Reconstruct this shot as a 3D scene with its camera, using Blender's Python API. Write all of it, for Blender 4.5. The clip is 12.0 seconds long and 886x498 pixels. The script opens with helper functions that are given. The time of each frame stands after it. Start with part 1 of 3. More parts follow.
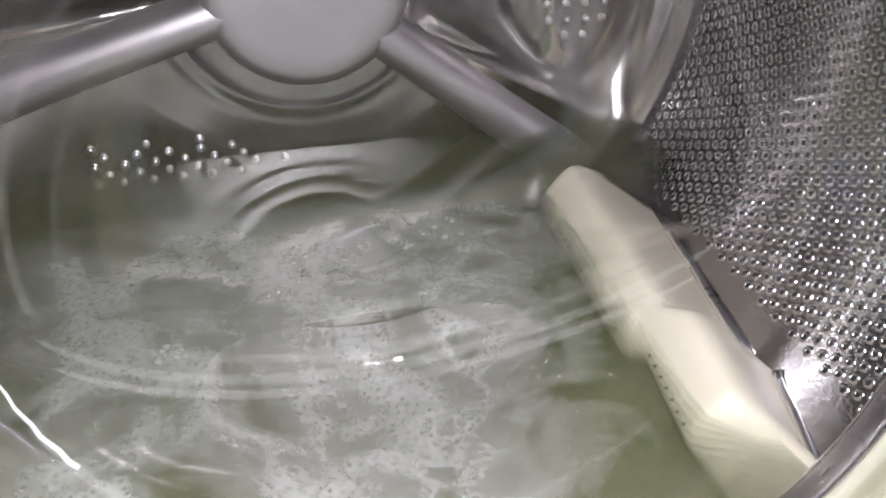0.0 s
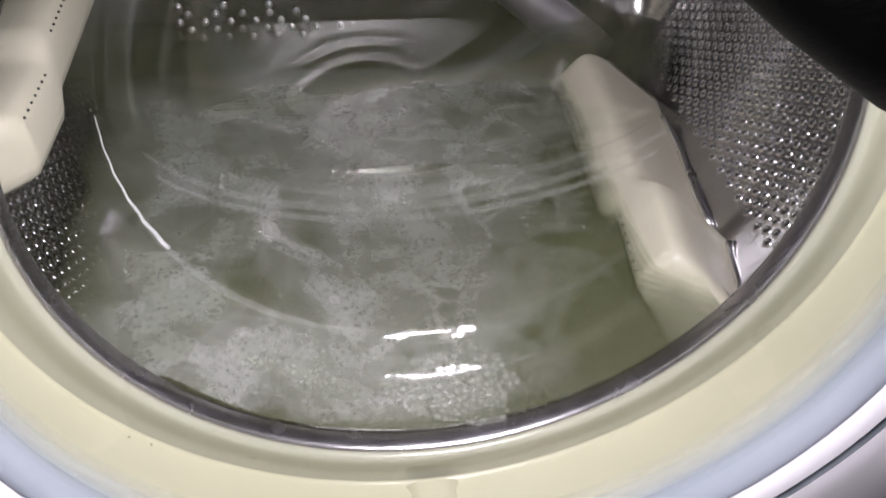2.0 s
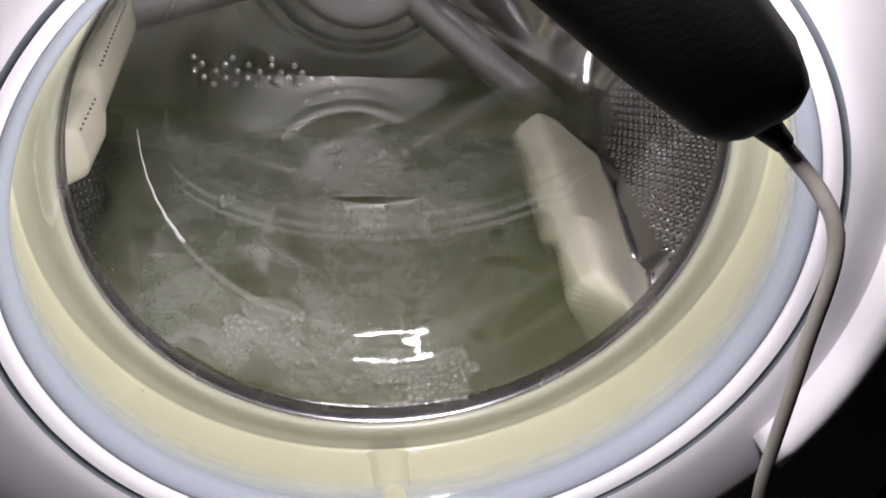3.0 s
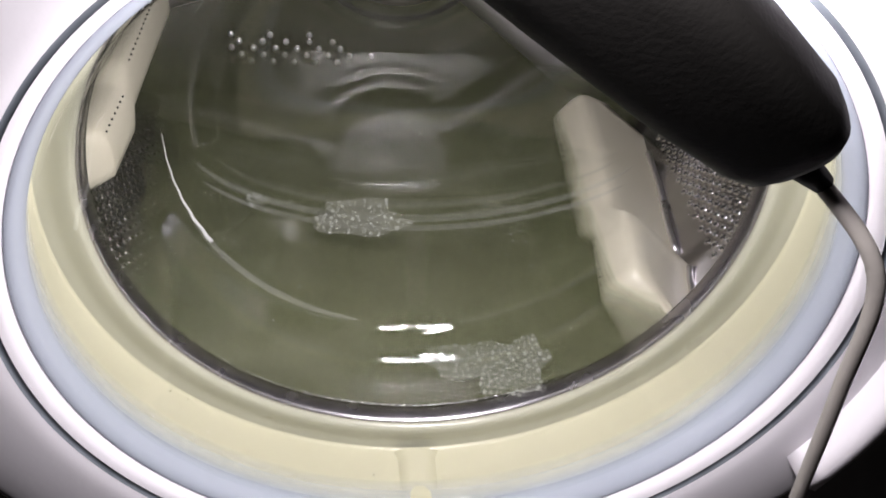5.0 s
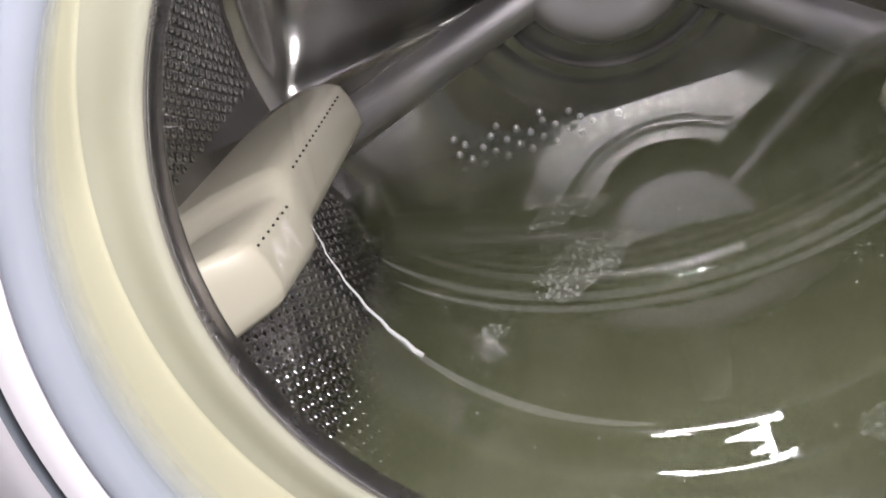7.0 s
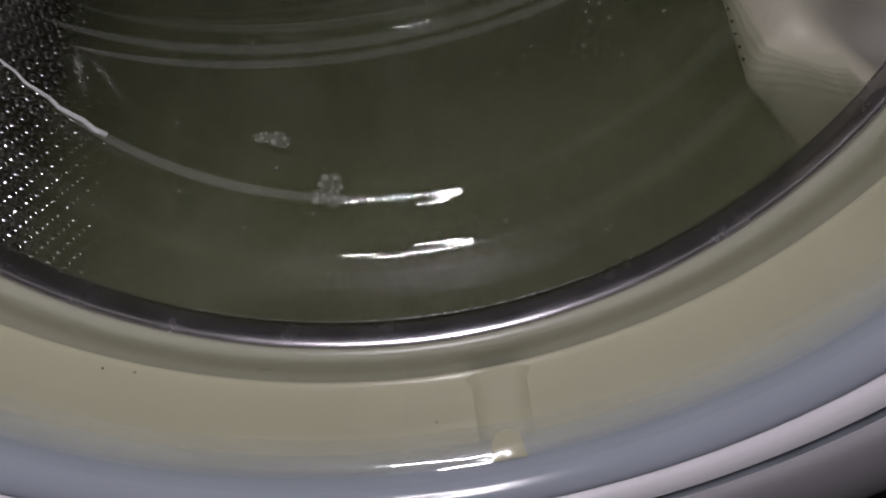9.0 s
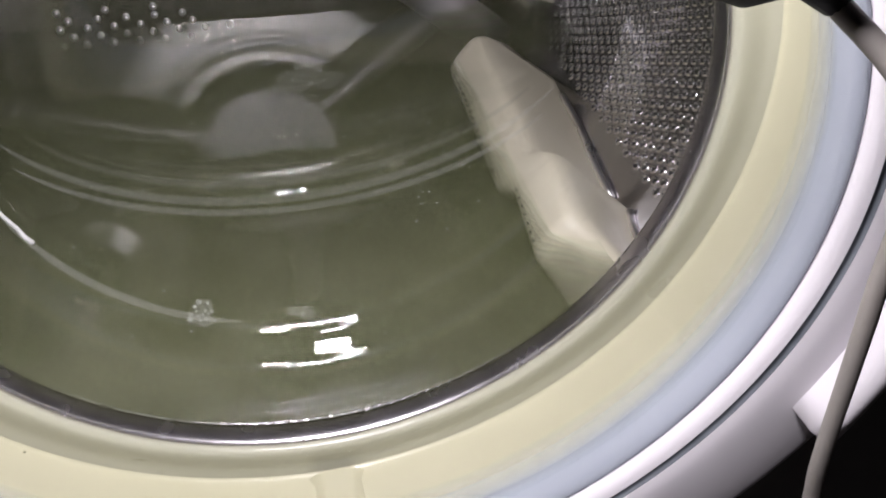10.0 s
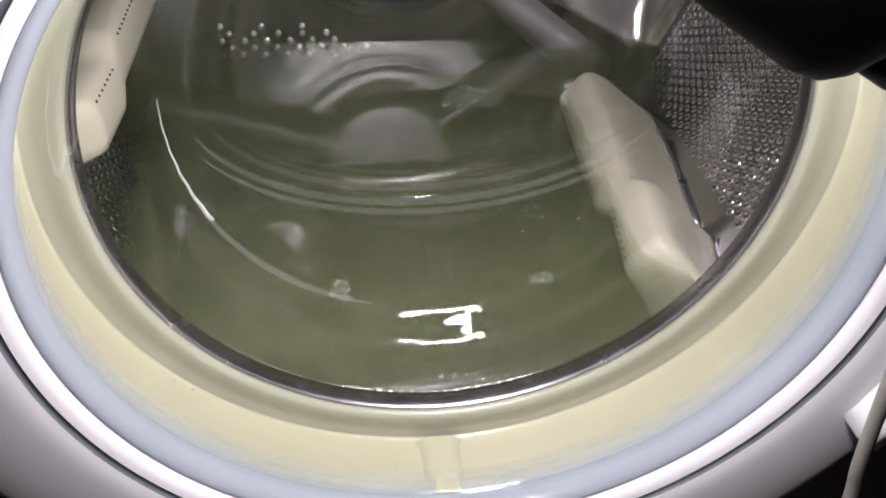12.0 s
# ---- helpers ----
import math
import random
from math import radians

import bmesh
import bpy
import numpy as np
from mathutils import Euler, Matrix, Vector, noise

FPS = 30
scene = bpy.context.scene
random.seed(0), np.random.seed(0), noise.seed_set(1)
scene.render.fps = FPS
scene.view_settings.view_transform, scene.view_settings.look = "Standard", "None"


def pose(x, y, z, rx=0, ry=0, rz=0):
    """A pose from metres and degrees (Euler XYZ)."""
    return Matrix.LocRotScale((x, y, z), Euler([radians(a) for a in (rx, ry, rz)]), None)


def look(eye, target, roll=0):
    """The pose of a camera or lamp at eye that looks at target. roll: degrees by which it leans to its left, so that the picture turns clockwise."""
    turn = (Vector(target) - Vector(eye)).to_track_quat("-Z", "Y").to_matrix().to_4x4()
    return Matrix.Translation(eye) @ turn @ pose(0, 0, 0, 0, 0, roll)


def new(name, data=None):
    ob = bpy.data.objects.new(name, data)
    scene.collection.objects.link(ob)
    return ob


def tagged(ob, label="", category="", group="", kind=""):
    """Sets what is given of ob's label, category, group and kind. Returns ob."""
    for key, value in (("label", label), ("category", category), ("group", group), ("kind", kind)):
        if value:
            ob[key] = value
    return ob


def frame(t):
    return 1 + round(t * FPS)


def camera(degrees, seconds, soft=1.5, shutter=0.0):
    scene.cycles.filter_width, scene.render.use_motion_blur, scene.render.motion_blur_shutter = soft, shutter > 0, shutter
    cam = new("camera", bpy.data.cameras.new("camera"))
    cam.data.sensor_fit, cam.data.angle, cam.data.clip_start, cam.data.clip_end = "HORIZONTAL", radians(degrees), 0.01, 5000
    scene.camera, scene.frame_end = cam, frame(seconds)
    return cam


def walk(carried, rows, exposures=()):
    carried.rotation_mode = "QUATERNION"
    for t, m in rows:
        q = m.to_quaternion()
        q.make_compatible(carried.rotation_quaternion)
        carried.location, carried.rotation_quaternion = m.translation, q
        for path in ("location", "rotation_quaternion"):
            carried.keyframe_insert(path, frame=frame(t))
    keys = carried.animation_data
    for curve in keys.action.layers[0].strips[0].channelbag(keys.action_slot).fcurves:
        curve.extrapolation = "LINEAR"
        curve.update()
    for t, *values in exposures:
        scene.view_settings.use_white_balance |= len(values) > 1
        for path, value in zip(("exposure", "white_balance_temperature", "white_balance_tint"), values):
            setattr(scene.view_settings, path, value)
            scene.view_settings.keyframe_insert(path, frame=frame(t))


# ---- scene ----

ZC = 0.45            # height of the drum's axis above the floor
LENS = 52.37

# t, x, y, z, rx, ry, rz: metres from the drum's mouth, degrees
PATH = [
    (0.0, -0.0560, -0.1734, 0.1585, 56.21, -1.00, -14.75),
    (0.5, -0.0273, -0.1621, 0.1535, 51.18, -0.92, -11.19),
    (1.0, -0.0007, -0.1625, 0.1521, 49.05, 0.75, -6.46),
    (1.5, -0.0111, -0.1684, 0.1562, 48.34, -0.67, -5.88),
    (2.0, -0.0539, -0.2606, 0.2074, 48.30, -2.94, -8.83),
    (2.5, -0.0648, -0.3504, 0.2087, 52.88, -5.37, -8.62),
    (3.0, -0.0609, -0.3585, 0.2454, 52.81, -5.83, -8.20),
    (5.0, -0.0450, -0.3293, 0.2672, 48.66, -4.30, -4.91),
    (5.5, -0.0471, -0.3314, 0.2583, 49.98, -4.86, -4.69),
    (6.0, -0.0521, -0.3264, 0.2080, 54.72, -3.75, -3.27),
    (6.5, -0.0463, -0.2786, 0.1384, 61.05, 7.14, 0.33),
    (6.7, 0.0001, -0.2652, 0.1470, 61.75, 13.30, 3.42),
    (8.3, -0.0478, -0.1270, 0.0196, 41.78, 35.48, -10.94),
    (8.5, -0.0326, -0.1665, 0.0396, 43.83, 33.92, -8.81),
    (9.0, 0.0272, -0.1898, 0.1347, 37.17, 12.32, -6.06),
    (9.5, 0.0056, -0.1884, 0.1662, 41.27, -2.25, -12.10),
    (10.0, -0.0260, -0.2725, 0.1812, 50.28, -1.93, -14.00),
    (10.5, -0.0431, -0.3174, 0.1992, 50.29, 0.35, -10.71),
    (11.0, -0.0351, -0.2873, 0.2142, 47.84, -0.50, -9.46),
    (11.5, -0.0354, -0.2966, 0.2101, 47.99, -1.52, -7.79),
    (12.0, -0.0577, -0.3277, 0.2186, 51.20, -2.85, -7.18),
]
EXPOSURES = [(0.0, 0.84, 6250, 12), (1.5, 0.36, 6300, 12), (2.2, 0.08, 6350, 11), (3.2, 0.0, 6500, 10), (4.8, 0.14, 6500, 10), (6.2, 0.2, 6500, 10), (6.7, 0.28, 6500, 10), (7.5, -0.2, 6400, 11),
             (8.3, -0.55, 6250, 13), (9.0, -1.42, 6350, 13), (9.5, -0.9, 6350, 13), (10.0, 0.08, 6450, 11), (10.5, 0.03, 6500, 10), (12.0, 0.12, 6500, 10)]
cam = camera(LENS, 12.0, soft=1.8)
walk(cam, [(t, pose(x, y, z + ZC, rx, ry, rz)) for t, x, y, z, rx, ry, rz in PATH], EXPOSURES)

# ------------------------------------------------------------ light
world = bpy.data.worlds.new("world")
scene.world = world
scene.cycles.transparent_max_bounces = 48
world.use_nodes = True
bg = world.node_tree.nodes["Background"]
bg.inputs["Color"].default_value = (0.75, 0.82, 1.0, 1)
bg.inputs["Strength"].default_value = 0.05


def area_lamp(name, eye, target, sx, sy, watts, colour):
    data = bpy.data.lights.new(name, "AREA")
    data.shape, data.size, data.size_y, data.energy, data.color = "RECTANGLE", sx, sy, watts, colour
    ob = new(name, data)
    ob.matrix_world = look(eye, target)
    return ob


# the hand lamp: two LED strips that face the drum; a third light, added out of view, brightens the door from in front
LAMP_EYE = Vector((0.026, -0.086, ZC + 0.168))
LAMP_AIM = Vector((0.005, 0.12, ZC - 0.06))
LED_COLOUR = (1.0, 0.945, 0.985)
strip_across = Vector((0.0, 0.85, 0.5)).normalized()
for shift in (-0.010, 0.010):
    area_lamp("lamp_light", LAMP_EYE + shift * strip_across, LAMP_AIM + shift * strip_across, 0.110, 0.007, 1.2, LED_COLOUR)
area_lamp("lamp_light", (0.004, -0.150, ZC + 0.236), (0.0, -0.045, ZC - 0.18), 0.05, 0.030, 1.0, LED_COLOUR)

# ------------------------------------------------------------ materials


def material(name, colour, rough=0.5, metal=0.0, vary=0.15, scale=40.0, bump=0.0, bump_scale=200.0, second=None, coat=0.0, stain=0.0):
    m = bpy.data.materials.new(name)
    m.use_nodes = True
    nt = m.node_tree
    b = nt.nodes["Principled BSDF"]
    b.inputs["Roughness"].default_value, b.inputs["Metallic"].default_value = rough, metal
    b.inputs["Coat Weight"].default_value = coat
    co = nt.nodes.new("ShaderNodeTexCoord")
    n1 = nt.nodes.new("ShaderNodeTexNoise")
    n1.inputs["Scale"].default_value, n1.inputs["Detail"].default_value = scale, 6
    n2 = nt.nodes.new("ShaderNodeTexNoise")
    n2.inputs["Scale"].default_value, n2.inputs["Detail"].default_value = scale * 0.17, 3
    nt.links.new(co.outputs["Object"], n1.inputs["Vector"])
    nt.links.new(co.outputs["Object"], n2.inputs["Vector"])
    ramp = nt.nodes.new("ShaderNodeMix")
    ramp.data_type = "RGBA"
    other = second or tuple(c * (1 - vary) for c in colour)
    ramp.inputs["A"].default_value, ramp.inputs["B"].default_value = (*colour, 1), (*other, 1)
    add = nt.nodes.new("ShaderNodeMath")
    add.operation = "MULTIPLY_ADD"
    nt.links.new(n1.outputs["Fac"], add.inputs[0])
    add.inputs[1].default_value = 0.6
    mul = nt.nodes.new("ShaderNodeMath")
    mul.operation = "MULTIPLY_ADD"
    nt.links.new(n2.outputs["Fac"], mul.inputs[0])
    mul.inputs[1].default_value, mul.inputs[2].default_value = 1.4, -0.5
    nt.links.new(mul.outputs[0], add.inputs[2])
    nt.links.new(add.outputs[0], ramp.inputs["Factor"])
    nt.links.new(ramp.outputs["Result"], b.inputs["Base Color"])
    rr = nt.nodes.new("ShaderNodeMapRange")
    rr.inputs["To Min"].default_value, rr.inputs["To Max"].default_value = max(rough - 0.08, 0.02), min(rough + 0.10, 1)
    nt.links.new(n1.outputs["Fac"], rr.inputs["Value"])
    nt.links.new(rr.outputs["Result"], b.inputs["Roughness"])
    if bump:
        n3 = nt.nodes.new("ShaderNodeTexNoise")
        n3.inputs["Scale"].default_value, n3.inputs["Detail"].default_value = bump_scale, 4
        nt.links.new(co.outputs["Object"], n3.inputs["Vector"])
        bp = nt.nodes.new("ShaderNodeBump")
        bp.inputs["Strength"].default_value, bp.inputs["Distance"].default_value = bump, 0.002
        nt.links.new(n3.outputs["Fac"], bp.inputs["Height"])
        nt.links.new(bp.outputs["Normal"], b.inputs["Normal"])
    return m


def clear_material(name, tint, ior=1.45, rough=0.02, ripple=0.0, ripple_scale=30.0, stretch=(1, 1, 1)):
    """Thin clear sheet: straight through, with a glossy coat by Fresnel."""
    m = bpy.data.materials.new(name)
    m.use_nodes = True
    nt = m.node_tree
    nt.nodes.remove(nt.nodes["Principled BSDF"])
    out = nt.nodes["Material Output"]
    tr, gl = nt.nodes.new("ShaderNodeBsdfTransparent"), nt.nodes.new("ShaderNodeBsdfGlossy")
    tr.inputs["Color"].default_value = (*tint, 1)
    gl.inputs["Roughness"].default_value = rough
    fr, mix = nt.nodes.new("ShaderNodeFresnel"), nt.nodes.new("ShaderNodeMixShader")
    fr.inputs["IOR"].default_value = ior
    nt.links.new(fr.outputs[0], mix.inputs[0])
    nt.links.new(tr.outputs[0], mix.inputs[1])
    nt.links.new(gl.outputs[0], mix.inputs[2])
    nt.links.new(mix.outputs[0], out.inputs["Surface"])
    if ripple:
        co, mp, n = nt.nodes.new("ShaderNodeTexCoord"), nt.nodes.new("ShaderNodeMapping"), nt.nodes.new("ShaderNodeTexNoise")
        mp.inputs["Scale"].default_value = stretch
        n.inputs["Scale"].default_value, n.inputs["Detail"].default_value = ripple_scale, 3
        bp = nt.nodes.new("ShaderNodeBump")
        bp.inputs["Strength"].default_value, bp.inputs["Distance"].default_value = ripple, 0.004
        nt.links.new(co.outputs["Object"], mp.inputs["Vector"])
        nt.links.new(mp.outputs[0], n.inputs["Vector"])
        nt.links.new(n.outputs["Fac"], bp.inputs["Height"])
        nt.links.new(bp.outputs["Normal"], gl.inputs["Normal"])
        nt.links.new(bp.outputs["Normal"], fr.inputs["Normal"])
    return m


def murk_material(name, colour, cover, second, scale=14.0, gloss=False):
    """One veil of cloudy water: partly see-through, partly pale suspended dirt."""
    m = bpy.data.materials.new(name)
    m.use_nodes = True
    nt = m.node_tree
    nt.nodes.remove(nt.nodes["Principled BSDF"])
    out = nt.nodes["Material Output"]
    tr, df, tl = nt.nodes.new("ShaderNodeBsdfTransparent"), nt.nodes.new("ShaderNodeBsdfDiffuse"), nt.nodes.new("ShaderNodeBsdfTranslucent")
    co, n = nt.nodes.new("ShaderNodeTexCoord"), nt.nodes.new("ShaderNodeTexNoise")
    n.inputs["Scale"].default_value, n.inputs["Detail"].default_value, n.inputs["Distortion"].default_value = scale, 5, 1.2
    nt.links.new(co.outputs["Object"], n.inputs["Vector"])
    rng = nt.nodes.new("ShaderNodeMapRange")
    rng.inputs["From Min"].default_value, rng.inputs["From Max"].default_value = 0.3, 0.7
    nt.links.new(n.outputs["Fac"], rng.inputs["Value"])
    mixc = nt.nodes.new("ShaderNodeMix")
    mixc.data_type = "RGBA"
    mixc.inputs["A"].default_value, mixc.inputs["B"].default_value = (*colour, 1), (*second, 1)
    nt.links.new(rng.outputs["Result"], mixc.inputs["Factor"])
    nt.links.new(mixc.outputs["Result"], df.inputs["Color"])
    nt.links.new(mixc.outputs["Result"], tl.inputs["Color"])
    both = nt.nodes.new("ShaderNodeMixShader")
    both.inputs[0].default_value = 0.4
    nt.links.new(df.outputs[0], both.inputs[1])
    nt.links.new(tl.outputs[0], both.inputs[2])
    mix = nt.nodes.new("ShaderNodeMixShader")
    mix.inputs[0].default_value = cover
    nt.links.new(tr.outputs[0], mix.inputs[1])
    nt.links.new(both.outputs[0], mix.inputs[2])
    nt.links.new(mix.outputs[0], out.inputs["Surface"])
    return m


def tint_material():
    """Edge of the glass, tinted more and more towards the door's ring."""
    m = murk_material("tinted_glass_edge", (0.40, 0.43, 0.48), 0.4, (0.46, 0.49, 0.54), 12)
    nt = m.node_tree
    mix = nt.nodes["Material Output"].inputs["Surface"].links[0].from_node
    co, sep, rng = nt.nodes.new("ShaderNodeTexCoord"), nt.nodes.new("ShaderNodeSeparateXYZ"), nt.nodes.new("ShaderNodeMapRange")
    rng.inputs["From Min"].default_value, rng.inputs["From Max"].default_value, rng.inputs["To Max"].default_value = -0.031, -0.0495, 0.9
    nt.links.new(co.outputs["Object"], sep.inputs[0])
    nt.links.new(sep.outputs["Y"], rng.inputs["Value"])
    nt.links.new(rng.outputs["Result"], mix.inputs[0])
    return m


STEEL = material("brushed_steel", (0.80, 0.78, 0.80), 0.16, 1.0, 0.25, 60, 0.08, 500)
STEEL_WALL = material("drum_steel", (0.50, 0.48, 0.50), 0.20, 1.0, 0.3, 50, 0.12, 300)
DIMPLE = material("dimple_steel", (0.9, 0.88, 0.9), 0.28, 1.0, 0.05, 60)
STEEL_BACK = material("back_steel", (0.72, 0.70, 0.67), 0.18, 1.0, 0.15, 30, 0.02, 90)
STEEL_ARM = material("arm_steel", (0.76, 0.73, 0.75), 0.42, 1.0, 0.15, 30, 0.1, 120)
LIP_STEEL = material("lip_steel", (0.58, 0.55, 0.60), 0.24, 1.0, 0.25, 60)
# near-black painted for the shade inside holes
HOLE_SHADE = material("hole_shade", (0.015, 0.015, 0.015), 0.5)
PADDLE = material("paddle_plastic", (0.58, 0.545, 0.44), 0.42, 0, 0.15, 60, 0.15, 180, second=(0.48, 0.445, 0.345))
RUBBER = material("gasket_rubber", (0.51, 0.49, 0.365), 0.31, 0, 0.12, 25, 0.10, 60, second=(0.45, 0.43, 0.31), coat=0.6)
RUBBER_GREY = material("gasket_grey_rubber", (0.40, 0.395, 0.315), 0.3, 0, 0.15, 30, 0.08, 90)
FLANGE = material("door_flange", (0.40, 0.43, 0.49), 0.14, 0, 0.3, 14, 0.05, 40, second=(0.30, 0.33, 0.38))
WHITE = material("white_plastic", (0.81, 0.78, 0.82), 0.35, 0, 0.05, 20, 0.04, 300)
SEAM = material("grey_seam", (0.20, 0.22, 0.25), 0.4, 0, 0.3, 90, second=(0.06, 0.07, 0.08))
CABINET = material("cabinet_paint", (0.30, 0.29, 0.29), 0.45, 0, 0.15, 12, 0.05, 80)
BLACK = material("black_plastic", (0.006, 0.0055, 0.005), 0.6, 0, 0.3, 60, 0.1, 400)
BLACK.node_tree.nodes["Principled BSDF"].inputs["Specular IOR Level"].default_value = 0.15
CORD = material("cord_rubber", (0.42, 0.39, 0.36), 0.5, 0, 0.2, 60, 0.1, 300)
FLOOR = material("floor_vinyl", (0.10, 0.09, 0.085), 0.5, 0, 0.3, 8, 0.1, 60)
WALL = material("room_paint", (0.16, 0.15, 0.15), 0.7, 0, 0.1, 6, 0.1, 60)
GLASS = clear_material("door_glass", (0.97, 0.985, 0.975), 1.5, 0.02, 0.012, 60, (0.3, 1, 1))
WATER = clear_material("water_surface", (0.95, 0.97, 0.93), 1.33, 0.03, 0.05, 40, (0.5, 1, 1))
# thin pale coat that paints reflections onto the bowl's rim and shoulder
PALE_REFLECTION = murk_material("painted_reflection", (0.75, 0.76, 0.74), 0.12, (0.85, 0.86, 0.84), 60)
MURK = murk_material("cloudy_water", (0.122, 0.129, 0.070), 0.155, (0.170, 0.177, 0.105))
BUBBLE = material("bubble_film", (0.60, 0.62, 0.56), 0.06, 0, 0.2, 200)
BUBBLE.node_tree.nodes["Principled BSDF"].inputs["Alpha"].default_value = 0.25
PATCH = murk_material("soap_film", (0.56, 0.57, 0.50), 0.22, (0.56, 0.57, 0.50), 220)
TINT = tint_material()
# near-white for the glint painted on the glass shoulder
GLINT_WHITE = murk_material("painted_glint", (0.82, 0.83, 0.82), 0.55, (0.9, 0.9, 0.9), 300)
DROP = clear_material("water_drop", (0.93, 0.95, 0.92), 1.6, 0.03)


def film_material():
    """Thin grey scum of fine bubbles, torn and spotted with holes."""
    m = material("foam_film", (0.50, 0.50, 0.48), 0.4, 0, 0.3, 120, second=(0.36, 0.36, 0.34))
    nt = m.node_tree
    co = nt.nodes.new("ShaderNodeTexCoord")
    big, fine = nt.nodes.new("ShaderNodeTexNoise"), nt.nodes.new("ShaderNodeTexVoronoi")
    big.inputs["Scale"].default_value, big.inputs["Detail"].default_value, big.inputs["Distortion"].default_value = 30, 12, 0.7
    fine.inputs["Scale"].default_value = 300
    for n in (big, fine):
        nt.links.new(co.outputs["Object"], n.inputs["Vector"])
    a, b = nt.nodes.new("ShaderNodeMapRange"), nt.nodes.new("ShaderNodeMapRange")
    a.inputs["From Min"].default_value, a.inputs["From Max"].default_value, a.inputs["To Max"].default_value = 0.22, 0.60, 0.60
    b.inputs["From Min"].default_value, b.inputs["From Max"].default_value, b.inputs["To Min"].default_value = 0.05, 0.6, 0.65
    nt.links.new(big.outputs["Fac"], a.inputs["Value"])
    nt.links.new(fine.outputs["Distance"], b.inputs["Value"])
    mul = nt.nodes.new("ShaderNodeMath")
    mul.operation = "MULTIPLY"
    nt.links.new(a.outputs["Result"], mul.inputs[0])
    nt.links.new(b.outputs["Result"], mul.inputs[1])
    # the sheet thins out towards one side
    sep, ramp = nt.nodes.new("ShaderNodeSeparateXYZ"), nt.nodes.new("ShaderNodeMapRange")
    nt.links.new(co.outputs["Object"], sep.inputs[0])
    lean, jag = nt.nodes.new("ShaderNodeMath"), nt.nodes.new("ShaderNodeMath")
    lean.operation, jag.operation = "MULTIPLY_ADD", "MULTIPLY_ADD"
    nt.links.new(sep.outputs["Y"], lean.inputs[0])
    lean.inputs[1].default_value = -0.40
    nt.links.new(sep.outputs["X"], lean.inputs[2])
    nt.links.new(big.outputs["Fac"], jag.inputs[0])
    jag.inputs[1].default_value = 0.26
    nt.links.new(lean.outputs[0], jag.inputs[2])
    ramp.inputs["From Min"].default_value, ramp.inputs["From Max"].default_value = 0.185, 0.135
    nt.links.new(jag.outputs[0], ramp.inputs["Value"])
    back = nt.nodes.new("ShaderNodeMapRange")
    back.inputs["From Min"].default_value, back.inputs["From Max"].default_value = 0.275, 0.245
    nt.links.new(sep.outputs["Y"], back.inputs["Value"])
    m2, m3 = nt.nodes.new("ShaderNodeMath"), nt.nodes.new("ShaderNodeMath")
    m2.operation = m3.operation = "MULTIPLY"
    nt.links.new(mul.outputs[0], m2.inputs[0])
    nt.links.new(ramp.outputs["Result"], m2.inputs[1])
    nt.links.new(m2.outputs[0], m3.inputs[0])
    nt.links.new(back.outputs["Result"], m3.inputs[1])
    side, m4 = nt.nodes.new("ShaderNodeMapRange"), nt.nodes.new("ShaderNodeMath")
    side.inputs["From Min"].default_value, side.inputs["From Max"].default_value = -0.178, -0.135
    nt.links.new(sep.outputs["X"], side.inputs["Value"])
    m4.operation = "MULTIPLY"
    nt.links.new(m3.outputs[0], m4.inputs[0])
    nt.links.new(side.outputs["Result"], m4.inputs[1])
    nt.links.new(m4.outputs[0], nt.nodes["Principled BSDF"].inputs["Alpha"])
    return m


FILM = film_material()

# ------------------------------------------------------------ helpers


def part(name, bm, material, parent=None, label="", smooth=True, at=(0, 0, 0), facing=None):
    mesh = bpy.data.meshes.new(name)
    if facing:
        bm.normal_update()
        bmesh.ops.reverse_faces(bm, faces=[f for f in bm.faces if f.normal.dot(facing(f.calc_center_median())) < 0])
    else:
        bmesh.ops.recalc_face_normals(bm, faces=bm.faces[:])
    bm.to_mesh(mesh)
    bm.free()
    for p in mesh.polygons:
        p.use_smooth = smooth
    mesh.materials.append(material)
    ob = new(name, mesh)
    ob.parent = parent
    ob.location = at
    return tagged(ob, label) if label else ob


def smooth_profile(pts, steps=4):
    """Catmull-Rom through (r, y) points."""
    out = []
    n = len(pts)
    for i in range(n - 1):
        p0, p1, p2, p3 = pts[max(i - 1, 0)], pts[i], pts[i + 1], pts[min(i + 2, n - 1)]
        for k in range(steps):
            t = k / steps
            out.append(tuple(0.5 * (2 * b + (c - a) * t + (2 * a - 5 * b + 4 * c - d) * t * t + (3 * b - a - 3 * c + d) * t ** 3)
                             for a, b, c, d in zip(p0, p1, p2, p3)))
    return out + [pts[-1]]


def lathe(profile, segs=160, closed=False, bm=None, wobble=None):
    """Turns (r, y) points round the drum's axis, which is the y axis."""
    bm = bm or bmesh.new()
    rings = []
    for r, y in profile:
        if r < 1e-6:
            rings.append([bm.verts.new((0, y, 0))])
            continue
        ring = []
        for k in range(segs):
            a = 2 * math.pi * k / segs
            rr = r + (wobble(a, y) if wobble else 0)
            ring.append(bm.verts.new((rr * math.cos(a), y, rr * math.sin(a))))
        rings.append(ring)
    pairs = list(zip(rings, rings[1:])) + ([(rings[-1], rings[0])] if closed else [])
    for a, b in pairs:
        for k in range(segs):
            j = (k + 1) % segs
            if len(a) == 1:
                bm.faces.new((a[0], b[k], b[j]))
            elif len(b) == 1:
                bm.faces.new((a[k], b[0], a[j]))
            else:
                bm.faces.new((a[k], b[k], b[j], a[j]))
    return bm


